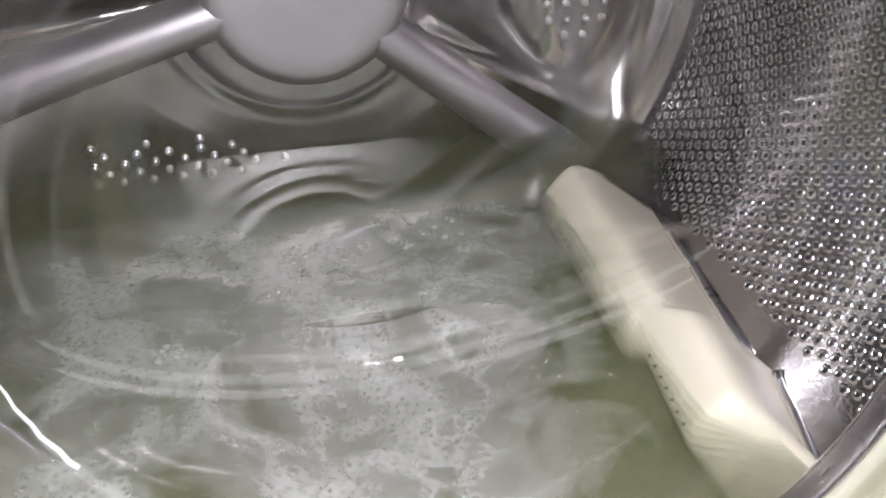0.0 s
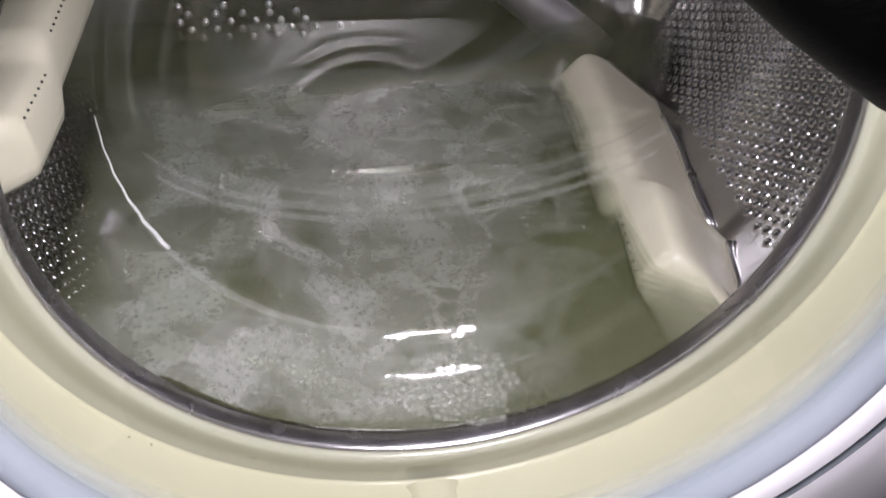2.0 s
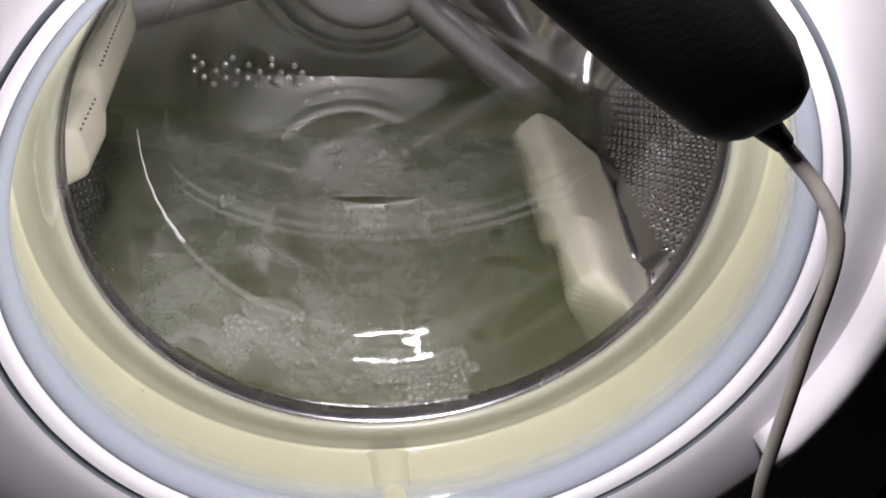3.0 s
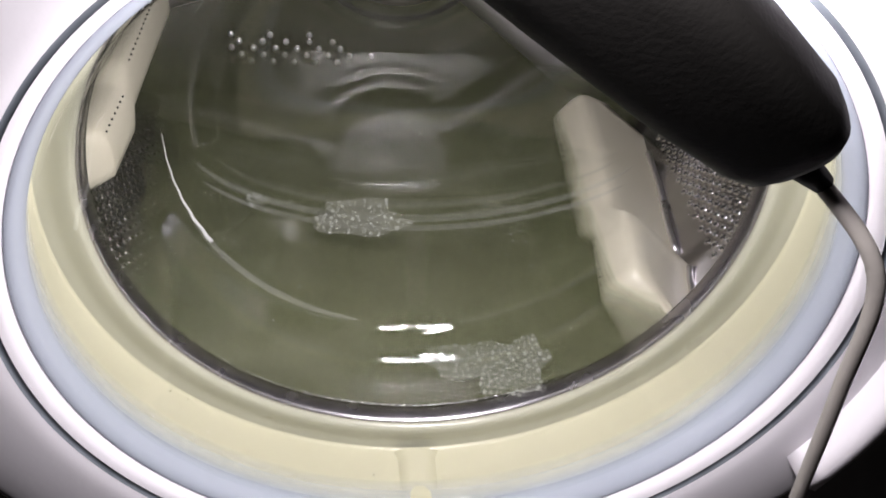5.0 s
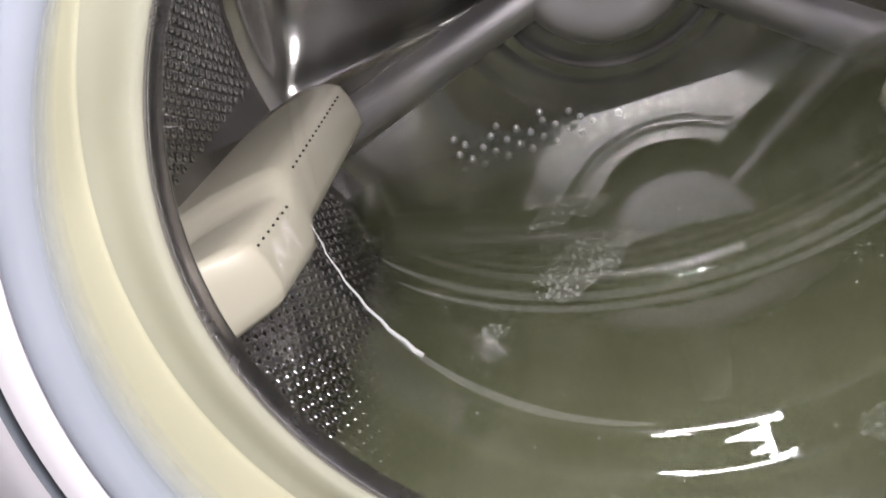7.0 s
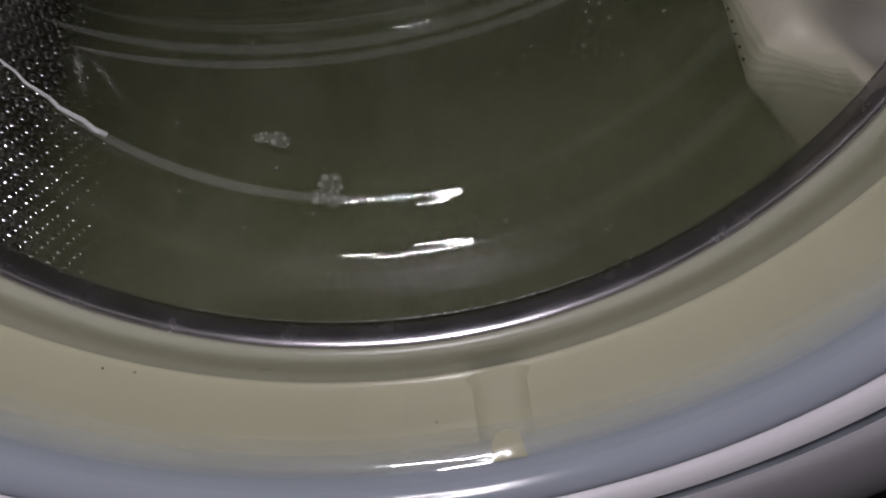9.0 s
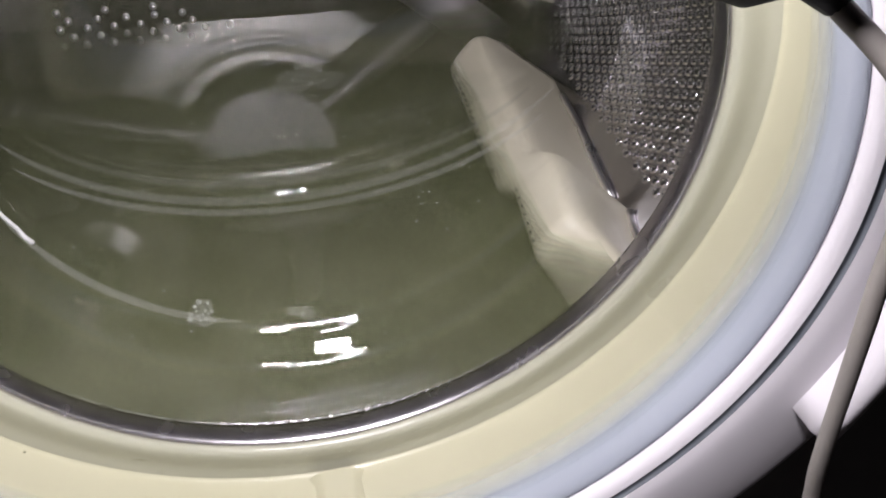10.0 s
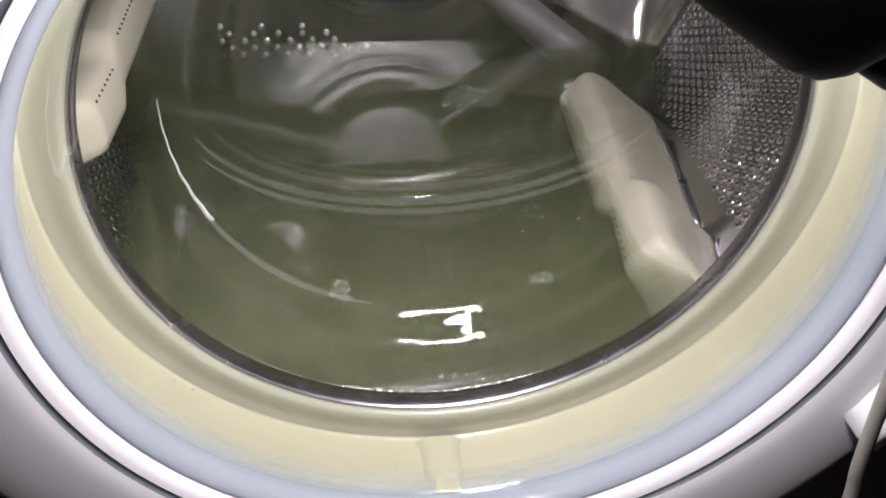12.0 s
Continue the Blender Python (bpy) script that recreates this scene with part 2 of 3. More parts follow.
def box(bm, lo, hi):
    v = [bm.verts.new((x, y, z)) for x in (lo[0], hi[0]) for y in (lo[1], hi[1]) for z in (lo[2], hi[2])]
    for f in ((0, 1, 3, 2), (4, 6, 7, 5), (0, 4, 5, 1), (2, 3, 7, 6), (0, 2, 6, 4), (1, 5, 7, 3)):
        bm.faces.new([v[i] for i in f])
    return v


def bevel(bm, width, segs=2):
    bmesh.ops.bevel(bm, geom=bm.edges[:], offset=width, segments=segs, affect="EDGES", profile=0.6)
    return bm


def tube(points, radius, segs=12, bm=None):
    """A round bar along points; radius is a number or one for each point."""
    bm = bm or bmesh.new()
    pts = [Vector(p) for p in points]
    rs = radius if isinstance(radius, (list, tuple)) else [radius] * len(pts)
    rings, side = [], None
    for i, p in enumerate(pts):
        d = (pts[min(i + 1, len(pts) - 1)] - pts[max(i - 1, 0)]).normalized()
        side = (side - d * side.dot(d)).normalized() if side else d.orthogonal().normalized()
        up = d.cross(side)
        rings.append([bm.verts.new(p + rs[i] * (math.cos(2 * math.pi * k / segs) * side + math.sin(2 * math.pi * k / segs) * up)) for k in range(segs)])
    for a, b in zip(rings, rings[1:]):
        for k in range(segs):
            bm.faces.new((a[k], a[(k + 1) % segs], b[(k + 1) % segs], b[k]))
    bm.faces.new(rings[0][::-1]), bm.faces.new(rings[-1])
    return bm


def spline(pts, steps=8):
    return smooth_profile([tuple(p) for p in pts], steps)


# ------------------------------------------------------------ the room
R_DRUM, Y_BACK, Z_WATER = 0.240, 0.325, -0.104


def room():
    bm = bmesh.new()
    box(bm, (-2.0, -2.4, -0.1), (2.0, 1.2, 0.0))
    tagged(part("floor", bm, FLOOR, smooth=False), "dark vinyl floor under the washing machine", "floor", kind="structure")
    for name, lo, hi in (("wall_north", (-2.0, 1.2, 0), (2.0, 1.3, 2.5)), ("wall_south", (-2.0, -2.5, 0), (2.0, -2.4, 2.5)),
                         ("wall_west", (-2.1, -2.5, 0), (-2.0, 1.3, 2.5)), ("wall_east", (2.0, -2.5, 0), (2.1, 1.3, 2.5))):
        bm = bmesh.new()
        box(bm, lo, hi)
        tagged(part(name, bm, WALL, smooth=False), "dim painted wall of the dark room", "wall", kind="structure")
    bm = bmesh.new()
    box(bm, (-2.1, -2.5, 2.5), (2.1, 1.3, 2.6))
    tagged(part("ceiling", bm, WALL, smooth=False), "dim painted ceiling of the dark room", "ceiling", kind="structure")


room()

# ------------------------------------------------------------ the washing machine
machine = tagged(new("washing_machine"), "white-doored front-loading washing machine standing part full of dirty water", "washing machine")
machine.location = (0, 0, ZC)


def cabinet():
    """Front sheet with a round mouth, sides, top, back and foot."""
    bm = bmesh.new()
    n = 96
    hole, square = [], []
    for k in range(n):
        a = 2 * math.pi * k / n
        c, s = math.cos(a), math.sin(a)
        hole.append(bm.verts.new((0.205 * c, -0.055, 0.205 * s)))
        m = min(0.30 / max(abs(c), 1e-6), (0.40 if s > 0 else 0.44) / max(abs(s), 1e-6))
        square.append(bm.verts.new((m * c, -0.055, m * s)))
    for k in range(n):
        j = (k + 1) % n
        bm.faces.new((hole[k], square[k], square[j], hole[j]))
    front = part("cabinet", bm, CABINET, machine, "grey painted steel front of the cabinet", smooth=False)
    for name, lo, hi in (("top", (-0.30, -0.054, 0.395), (0.30, 0.50, 0.40)), ("side", (-0.30, -0.054, -0.44), (-0.295, 0.50, 0.395)),
                         ("side", (0.295, -0.054, -0.44), (0.30, 0.50, 0.395)), ("back", (-0.295, 0.495, -0.44), (0.295, 0.50, 0.395)),
                         ("foot", (-0.30, -0.054, -0.45), (0.30, 0.50, -0.44))):
        bm = bmesh.new()
        box(bm, lo, hi)
        part(name, bm, CABINET, front, smooth=False)


cabinet()


def drum():
    # shell
    bm = lathe([(R_DRUM, 0.03), (R_DRUM, Y_BACK), (R_DRUM + 0.003, Y_BACK), (R_DRUM + 0.003, 0.03)], 192, closed=True)
    shell = part("drum", bm, STEEL_WALL, machine, "perforated stainless steel drum")
    # mouth: rolled lip and the sloping front
    prof = smooth_profile([(0.1622, 0.0015), (0.1606, -0.0005), (0.1592, 0.0015), (0.1586, 0.0060), (0.1592, 0.0105), (0.1645, 0.014), (0.172, 0.016)], 5)
    part("lip", lathe(prof, 192), LIP_STEEL, shell, "rolled steel lip of the drum's mouth")
    prof = smooth_profile([(0.172, 0.016), (0.185, 0.018), (0.222, 0.022), (0.232, 0.026), (R_DRUM, 0.034)], 4)
    part("drum_front", lathe(prof, 192), STEEL_WALL, shell)
    return shell


drum_shell = drum()


def perforations():
    """Each hole is a raised rim round a flat black disc, its inner shade put into the colour, in staggered rows."""
    verts, faces, dv, df = [], [], [], []
    step_y, n_a = 0.0070, 204
    rows = int((Y_BACK - 0.05) / step_y)
    seg = 6
    for i in range(rows):
        y = 0.042 + i * step_y
        for k in range(n_a):
            a = 2 * math.pi * (k + 0.5 * (i % 2)) / n_a
            deg = math.degrees(a) % 360
            if any(-5.5 < (deg - c + 180) % 360 - 180 < 8.0 for c in PADDLES):
                continue
            c, s = math.cos(a), math.sin(a)
            base = len(verts)
            for rad, h in ((0.0033, 0.0), (0.0023, 0.0011), (0.0014, 0.0002)):
                for q in range(seg):
                    u, w = rad * math.cos(2 * math.pi * q / seg), rad * math.sin(2 * math.pi * q / seg)
                    r = R_DRUM - 0.0003 - h
                    verts.append((r * c - u * s, y + w, r * s + u * c))
            for ring in (0, 1):
                for q in range(seg):
                    p = (q + 1) % seg
                    faces.append((base + ring * seg + q, base + ring * seg + p, base + (ring + 1) * seg + p, base + (ring + 1) * seg + q))
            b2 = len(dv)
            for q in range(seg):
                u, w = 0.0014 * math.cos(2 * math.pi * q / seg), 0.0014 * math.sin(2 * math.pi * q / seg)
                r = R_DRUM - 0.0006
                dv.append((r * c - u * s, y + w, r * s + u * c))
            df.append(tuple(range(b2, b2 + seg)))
    for name, v, f, mat in (("perforation_rims", verts, faces, STEEL), ("perforation_shade", dv, df, HOLE_SHADE)):
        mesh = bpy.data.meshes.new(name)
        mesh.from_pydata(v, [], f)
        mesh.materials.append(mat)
        for p in mesh.polygons:
            p.use_smooth = True
        ob = new(name, mesh)
        ob.parent = drum_shell
        tagged(ob, kind="stuff")


PADDLES = (-39.5, 72, 185.5)
ARMS = (-38, 82, 196.5)
perforations()


def back_plate():
    """Back wall with a pressed ring, a hub, three arms and three pans."""
    prof = smooth_profile([(0.0, 0.343), (0.06, 0.342), (0.074, 0.3415), (0.080, 0.3405), (0.086, 0.3407), (0.092, 0.3400), (0.103, 0.3391),
                           (0.110, 0.3382), (0.118, 0.3375), (0.15, 0.3368), (0.19, 0.3360), (0.215, 0.3340), (0.230, 0.3290), (R_DRUM, 0.320)], 4)
    bm = lathe(prof, 256)
    # press three shallow pans between the arms
    for v in bm.verts:
        r, a = math.hypot(v.co.x, v.co.z), math.degrees(math.atan2(v.co.z, v.co.x))
        for mid, wide in ((22.5, 50), (140, 46)):
            d = abs((a - mid + 180) % 360 - 180)
            if 0.06 < r < 0.232:
                v.co.y += 0.022 * max(0.0, 1 - (d / wide) ** 8) * max(0.0, 1 - abs((r - 0.150) / 0.082) ** 8)
        # the raised oval boss that carries the dimples
        boss = ((v.co.x - 0.172) / 0.034) ** 2 + ((v.co.z + 0.014) / 0.058) ** 2
        v.co.y -= 0.016 / (1 + boss ** 4)
    seats = [tuple(v.co) for v in bm.verts]
    part("back_plate", bm, STEEL_BACK, drum_shell, "pressed steel back wall of the drum")
    prof = smooth_profile([(0.062, 0.345), (0.060, 0.330), (0.056, 0.324), (0.048, 0.322), (0.03, 0.3225), (0.0, 0.3225)], 4)
    part("hub", lathe(prof, 96), STEEL_ARM, drum_shell, "round pressed hub of the drum's back")
    for c in ARMS:
        bm = bmesh.new()
        a = math.radians(c)
        n = 10
        rows = []
        for i in range(n + 1):
            r = 0.05 + (0.225 - 0.05) * i / n
            half = 0.012 + 0.004 * (i / n) ** 1.8
            row = []
            for q, h in ((-1.25, 0.016), (-1.0, 0.004), (-0.6, 0), (0, -0.002), (0.6, 0), (1.0, 0.004), (1.25, 0.016)):
                x, z = r, q * half
                row.append(bm.verts.new((x * math.cos(a) - z * math.sin(a), 0.324 + h, x * math.sin(a) + z * math.cos(a))))
            rows.append(row)
        for p, q in zip(rows, rows[1:]):
            for k in range(6):
                bm.faces.new((p[k], p[k + 1], q[k + 1], q[k]))
        part("arm", bm, STEEL_ARM, drum_shell)
    # clusters of pressed dimples
    for cx, cz, rows in ((-0.082, -0.104, ((0.012, (-4, -1.5, 1)), (0.006, (-3.5, -2, -0.5, 1, 2.5)), (0.0, (-4, -2.6, -1.2, 0.2, 1.6, 3)), (-0.006, (-3.4, -2, -0.6, 0.8, 2.2, 3.6, 5)), (-0.012, (-2.8, -1.4, 0, 1.4, 2.8)))),
                         (0.169, -0.036, ((0.020, (-1, 0, 1)), (0.010, (-1.5, -0.5, 0.5, 1.5)), (0.0, (-1.4, -0.4, 0.6, 1.5)), (-0.010, (-0.5, 0.5)))),
                         (-0.14, 0.06, ((0.010, (-1, 0, 1)), (0.0, (-1.5, -0.5, 0.5, 1.5)), (-0.010, (-1, 0, 1))))):
        for dz, xs in rows:
            for q in xs:
                bm = bmesh.new()
                bmesh.ops.create_uvsphere(bm, u_segments=8, v_segments=6, radius=0.0024)
                px, pz = cx + q * 0.0125, cz + dz
                near = min(seats, key=lambda c: (c[0] - px) ** 2 + (c[2] - pz) ** 2)
                part("dimple", bm, DIMPLE, drum_shell, at=(px, near[1] - 0.0006, pz))


back_plate()


def paddle(angle):
    """A lifter in two staggered halves, with a slanting end towards the mouth."""
    bm = bmesh.new()
    a0 = math.radians(angle)

    def put(t, h, y):
        """t across, h in from the wall."""
        r = R_DRUM - h
        a = a0 + t / R_DRUM
        return bm.verts.new((r * math.cos(a), y, r * math.sin(a)))

    def lean(y):
        """Sideways shift: two halves that slant, with a step between them."""
        return 0.0052 * (1.3 - 2.3 * (0.262 - y) / 0.142 if y > 0.124 else 1.4 - 2.8 * (0.112 - y) / 0.085 if y < 0.112 else -1.0 + 2.4 * (0.124 - y) / 0.012)

    def foot(y):
        """Where the upper flank meets the wall: closer in on the front half."""
        return float(np.interp(y, (0.026, 0.100, 0.124, 0.262), (0.10, 0.22, 0.50, 0.58)))

    sections = []
    n = 48
    for i in range(n + 1):
        s = i / n
        y = 0.026 + s * 0.236
        top = 0.077
        if s < 0.14:
            top = 0.030 + (top - 0.030) * min(1, (s / 0.14) ** 0.9)
        if s > 0.96:
            top *= 1 - 0.25 * ((s - 0.96) / 0.04) ** 2
        w = 0.0295
        sec = []
        for t, h in ((-0.35, 0.0), (-0.66, 0.45), (-0.86, 0.80), (-0.87, 0.92), (-0.72, 0.985), (-0.35, 1.01), (0.0, 1.015), (0.35, 1.01), (0.60, 0.99), (0.72, 0.93), (0.76, 0.82), (0.5 * foot(y) + 0.36, 0.42), (foot(y), 0.0)):
            sec.append(put(t * w + lean(y), h * top, y))
        sections.append(sec)
    for p, q in zip(sections, sections[1:]):
        for k in range(len(p) - 1):
            bm.faces.new((p[k], p[k + 1], q[k + 1], q[k]))
    bm.faces.new(sections[0]), bm.faces.new(sections[-1][::-1])
    ob = part("paddle", bm, PADDLE, machine, "cream plastic lifter paddle fixed inside the drum")
    # row of drain holes along one flank: beads painted black for the shade inside
    for i in range(26):
        y = 0.066 + 0.17 * i / 25
        if 0.108 < y < 0.128:
            continue
        r, a = R_DRUM - 1.0 * 0.077, a0 + (-0.62 * 0.0295 + lean(y)) / R_DRUM
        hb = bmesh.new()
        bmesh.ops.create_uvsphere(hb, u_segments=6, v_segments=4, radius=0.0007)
        part("drain_hole", hb, HOLE_SHADE, ob, at=(r * math.cos(a), y, r * math.sin(a)))
    # bright edge strip along the upper flank, in two lengths
    for y0, y1 in ((0.045, 0.108), (0.128, 0.235)):
        line = []
        for i in range(15):
            y = y0 + (y1 - y0) * i / 14
            h = 0.035 + 0.02 * math.sin(i * 0.5)
            r, a = R_DRUM - h * 0.077, a0 + (foot(y) * 0.0295 + 0.0025 + lean(y)) / R_DRUM
            line.append((r * math.cos(a), y, r * math.sin(a)))
        part("edge_strip", tube(line, 0.0024, 10), DIMPLE, ob, "narrow shiny steel edge strip")
    return ob


for angle in PADDLES:
    paddle(angle)


def gasket():
    prof = smooth_profile([(0.178, 0.018), (0.168, 0.008), (0.1615, 0.001), (0.1625, -0.0035), (0.166, -0.0045), (0.173, -0.004), (0.1785, -0.005)], 4)
    flap = part("door_gasket", lathe(prof, 192), RUBBER_GREY, machine, "beige rubber door gasket, wet")
    prof = smooth_profile([(0.1785, -0.005), (0.1795, -0.008), (0.1785, -0.022), (0.1745, -0.040), (0.1700, -0.053), (0.172, -0.058)], 4)
    part("bellows", lathe(prof, 192), RUBBER, flap, "pale yellow stained rubber fold")
    bm = bmesh.new()
    rows = []
    for i in range(9):
        y = -0.008 - 0.042 * i / 8
        row = []
        for k in range(9):
            x = -0.011 + 0.022 * k / 8
            z = -math.sqrt((0.1785 - 0.007 * (i / 8) ** 1.6) ** 2 - x * x) - 0.0012 + 0.0042 * (1 - ((k - 4) / 4) ** 4)
            row.append(bm.verts.new((x * (1.25 if i == 0 else 1), y, z)))
        rows.append(row)
    for p, q in zip(rows, rows[1:]):
        for k in range(8):
            bm.faces.new((p[k], p[k + 1], q[k + 1], q[k]))
    part("drain_channel", bm, RUBBER, flap, "small moulded drain channel at the bottom")
    return flap


gasket()

# front of the door's glass bowl, as radius and depth, up to its shoulder
BOWL = [(0.1700, -0.058), (0.1655, -0.052), (0.1615, -0.034), (0.1590, -0.014), (0.1566, 0.004), (0.1542, 0.016), (0.1515, 0.026), (0.1475, 0.035), (0.1420, 0.0430), (0.1365, 0.0503), (0.1330, 0.0560), (0.1318, 0.0610)]
# the part of the bowl that stands in the water
WET = BOWL + [(0.1305, 0.078), (0.1295, 0.100), (0.1290, 0.125), (0.1270, 0.140), (0.1230, 0.150), (0.1150, 0.156), (0.1040, 0.159), (0.0820, 0.161), (0.0500, 0.163), (0.0250, 0.1635), (0.0, 0.164)]


def face_depth(z):
    """Depth of the bowl's inner face, which leans: deepest at the bottom."""
    d = 0.062 - 0.71 * z
    return 0.058 + 0.012 * math.log1p(math.exp((d - 0.058) / 0.012))


def bowl_line(a):
    """The bowl's outline at one angle: front, wall, rounded rim, leaning face."""
    line = smooth_profile(BOWL, 6)
    rim = face_depth(0.129 * math.sin(a))
    start, fillet = max(line[-1][1] + 0.0005, 0.0565), 0.018
    stop = max(rim - fillet, start + 0.001)
    line += [(0.1316 - 0.0022 * u, start + (stop - start) * u) for u in (k / 10 for k in range(1, 11))]
    line += [(0.1294 - fillet * (1 - math.cos(f)), stop + fillet * math.sin(f)) for f in (math.radians(118 * k / 12) for k in range(1, 13))]
    r1, y1 = line[-1]
    lift = y1 - face_depth(r1 * math.sin(a))
    return line + [(r1 * q, face_depth(r1 * q * math.sin(a)) + lift * q * q) for q in (1 - k / 14 for k in range(1, 14))]


def bowl_mesh(segs=192):
    bm = bmesh.new()
    cols = []
    for k in range(segs):
        a = 2 * math.pi * k / segs
        cols.append([bm.verts.new((r * math.cos(a), y, r * math.sin(a))) for r, y in bowl_line(a)])
    tip = bm.verts.new((0, face_depth(0), 0))
    for p, q in zip(cols, cols[1:] + cols[:1]):
        for i in range(len(p) - 1):
            bm.faces.new((p[i], q[i], q[i + 1], p[i + 1]))
        bm.faces.new((p[-1], q[-1], tip))
    return bm


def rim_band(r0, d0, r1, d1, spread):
    """A pale strip, a painted reflection along the bowl's rim at its foot: radii and distances short of the rim,
    tapering out at both ends.
    """
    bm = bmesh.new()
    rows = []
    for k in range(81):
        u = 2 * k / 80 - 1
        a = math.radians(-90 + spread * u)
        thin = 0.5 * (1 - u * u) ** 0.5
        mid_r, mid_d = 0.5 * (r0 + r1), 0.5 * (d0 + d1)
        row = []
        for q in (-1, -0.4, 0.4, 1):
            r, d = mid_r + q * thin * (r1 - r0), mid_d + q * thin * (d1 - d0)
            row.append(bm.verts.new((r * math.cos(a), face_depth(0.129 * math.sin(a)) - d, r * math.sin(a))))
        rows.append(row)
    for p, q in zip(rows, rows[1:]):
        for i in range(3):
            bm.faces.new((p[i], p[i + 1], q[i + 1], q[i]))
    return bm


def door():
    prof = smooth_profile([(0.1733, -0.0620), (0.1740, -0.0675), (0.1760, -0.0705), (0.1788, -0.0722)], 4)
    ring = part("door", lathe(prof, 192), WHITE, machine, "white round plastic door ring, closed")
    prof = smooth_profile([(0.1814, -0.0738), (0.188, -0.0765), (0.202, -0.0788), (0.216, -0.0798), (0.2245, -0.0790), (0.2285, -0.0740), (0.2290, -0.056)], 5)
    part("outer_ring", lathe(prof, 192), WHITE, ring, "white outer ring of the door")
    prof = [(0.1788, -0.0722), (0.1789, -0.0714), (0.1812, -0.0722), (0.1814, -0.0738)]
    part("seam", lathe(prof, 192), SEAM, ring, "thin dark grey seam line")
    prof = smooth_profile([(0.1697, -0.0490), (0.1680, -0.0530), (0.1678, -0.0575), (0.1690, -0.0620), (0.1712, -0.0650), (0.1732, -0.0655), (0.1738, -0.0630)], 4)
    part("glass_flange", lathe(prof, 192), FLANGE, ring, "blue-grey glossy flange of the door glass")
    prof = smooth_profile([(0.1722, -0.0330), (0.1712, -0.0400), (0.1700, -0.0460), (0.1694, -0.0495)], 4)
    tint = part("flange_edge", lathe(prof, 192), TINT, ring, "blue-grey tinted edge of the door glass")
    tint.visible_shadow = False
    glass = part("glass_bowl", bowl_mesh(), GLASS, ring, "clear glass bowl bulging into the drum",
                 facing=lambda c: Vector((-c.x, -0.05, -c.z)) if c.y < face_depth(c.z) - 0.006 else Vector((-c.x, -0.12, -c.z)))
    glass.visible_shadow = False
    # moulded steps along the rim of the glass, their reflections painted as pale bands
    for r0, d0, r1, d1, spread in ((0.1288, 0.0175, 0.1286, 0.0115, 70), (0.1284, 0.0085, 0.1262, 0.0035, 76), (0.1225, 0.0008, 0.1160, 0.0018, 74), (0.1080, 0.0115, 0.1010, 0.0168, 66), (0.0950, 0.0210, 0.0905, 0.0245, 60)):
        step = part("reflection_band", rim_band(r0, d0, r1, d1, spread), PALE_REFLECTION, ring, "pale painted reflection along a moulded step in the glass", facing=lambda c: Vector((-c.x, -0.05, -c.z)))
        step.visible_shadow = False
    # the bowl's shoulder, its reflection painted as a pale band
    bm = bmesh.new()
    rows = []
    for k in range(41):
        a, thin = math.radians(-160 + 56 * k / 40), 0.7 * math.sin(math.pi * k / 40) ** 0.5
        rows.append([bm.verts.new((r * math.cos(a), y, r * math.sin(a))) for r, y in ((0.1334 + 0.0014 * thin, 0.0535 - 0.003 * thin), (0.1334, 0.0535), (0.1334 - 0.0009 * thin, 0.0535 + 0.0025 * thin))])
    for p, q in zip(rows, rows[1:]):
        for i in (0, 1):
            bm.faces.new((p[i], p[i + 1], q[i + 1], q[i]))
    shoulder = part("reflection_band", bm, PALE_REFLECTION, ring, "pale painted reflection along the moulded shoulder of the glass", facing=lambda c: Vector((-c.x, -0.05, -c.z)))
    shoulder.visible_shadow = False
    # the lamp's glint on the shoulder's ridge, put in as a thin white bar
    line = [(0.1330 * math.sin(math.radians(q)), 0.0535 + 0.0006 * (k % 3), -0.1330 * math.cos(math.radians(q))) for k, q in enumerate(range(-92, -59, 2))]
    ridge = part("shoulder_glint", tube(line, [0.00015 + 0.0009 * (k / 16) ** 1.3 for k in range(len(line))], 8), GLINT_WHITE, ring, "lamp's glint on a ridge of the glass shoulder, painted as a white bar")
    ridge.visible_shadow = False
    # handle: a flat grip at the ring's edge
    bm = bmesh.new()
    rows = []
    for i in range(13):
        a = math.radians(-28 + 40 * i / 12)
        row = []
        for r, y in ((0.1995, -0.0782), (0.2010, -0.0900), (0.2050, -0.0950), (0.2110, -0.0950), (0.2150, -0.0900), (0.2165, -0.0782)):
            row.append(bm.verts.new((r * math.cos(a), y, r * math.sin(a))))
        rows.append(row)
    for p, q in zip(rows, rows[1:]):
        for k in range(5):
            bm.faces.new((p[k], p[k + 1], q[k + 1], q[k]))
    bm.faces.new(rows[0]), bm.faces.new(rows[-1])
    part("handle", bm, WHITE, ring, "white grip on the door's edge")


door()

# ------------------------------------------------------------ the water


def bowl_radius(y, grow):
    pts = sorted(((yy, rr) for rr, yy in WET))
    u = y - grow
    if u >= pts[-1][0]:
        return 0.0
    for (y0, r0), (y1, r1) in zip(pts, pts[1:]):
        if y0 <= u <= y1:
            return r0 + (r1 - r0) * (u - y0) / (y1 - y0) + grow
    return pts[0][1] + grow


def skin_radius(y, grow):
    """The bowl's outline grown by that much, run out to the lip at the mouth."""
    if y < 0.034:
        k = (y - 0.0105) / 0.0235
        return 0.1575 * (1 - k) + bowl_radius(0.034, grow) * k
    return bowl_radius(y, grow)


def front_radius(y):
    """Inner radius of the drum near its mouth."""
    return float(np.interp(y, (0.004, 0.013, 0.016, 0.018, 0.022, 0.030), (0.1570, 0.1590, 0.1690, 0.184, 0.220, R_DRUM - 0.002)))


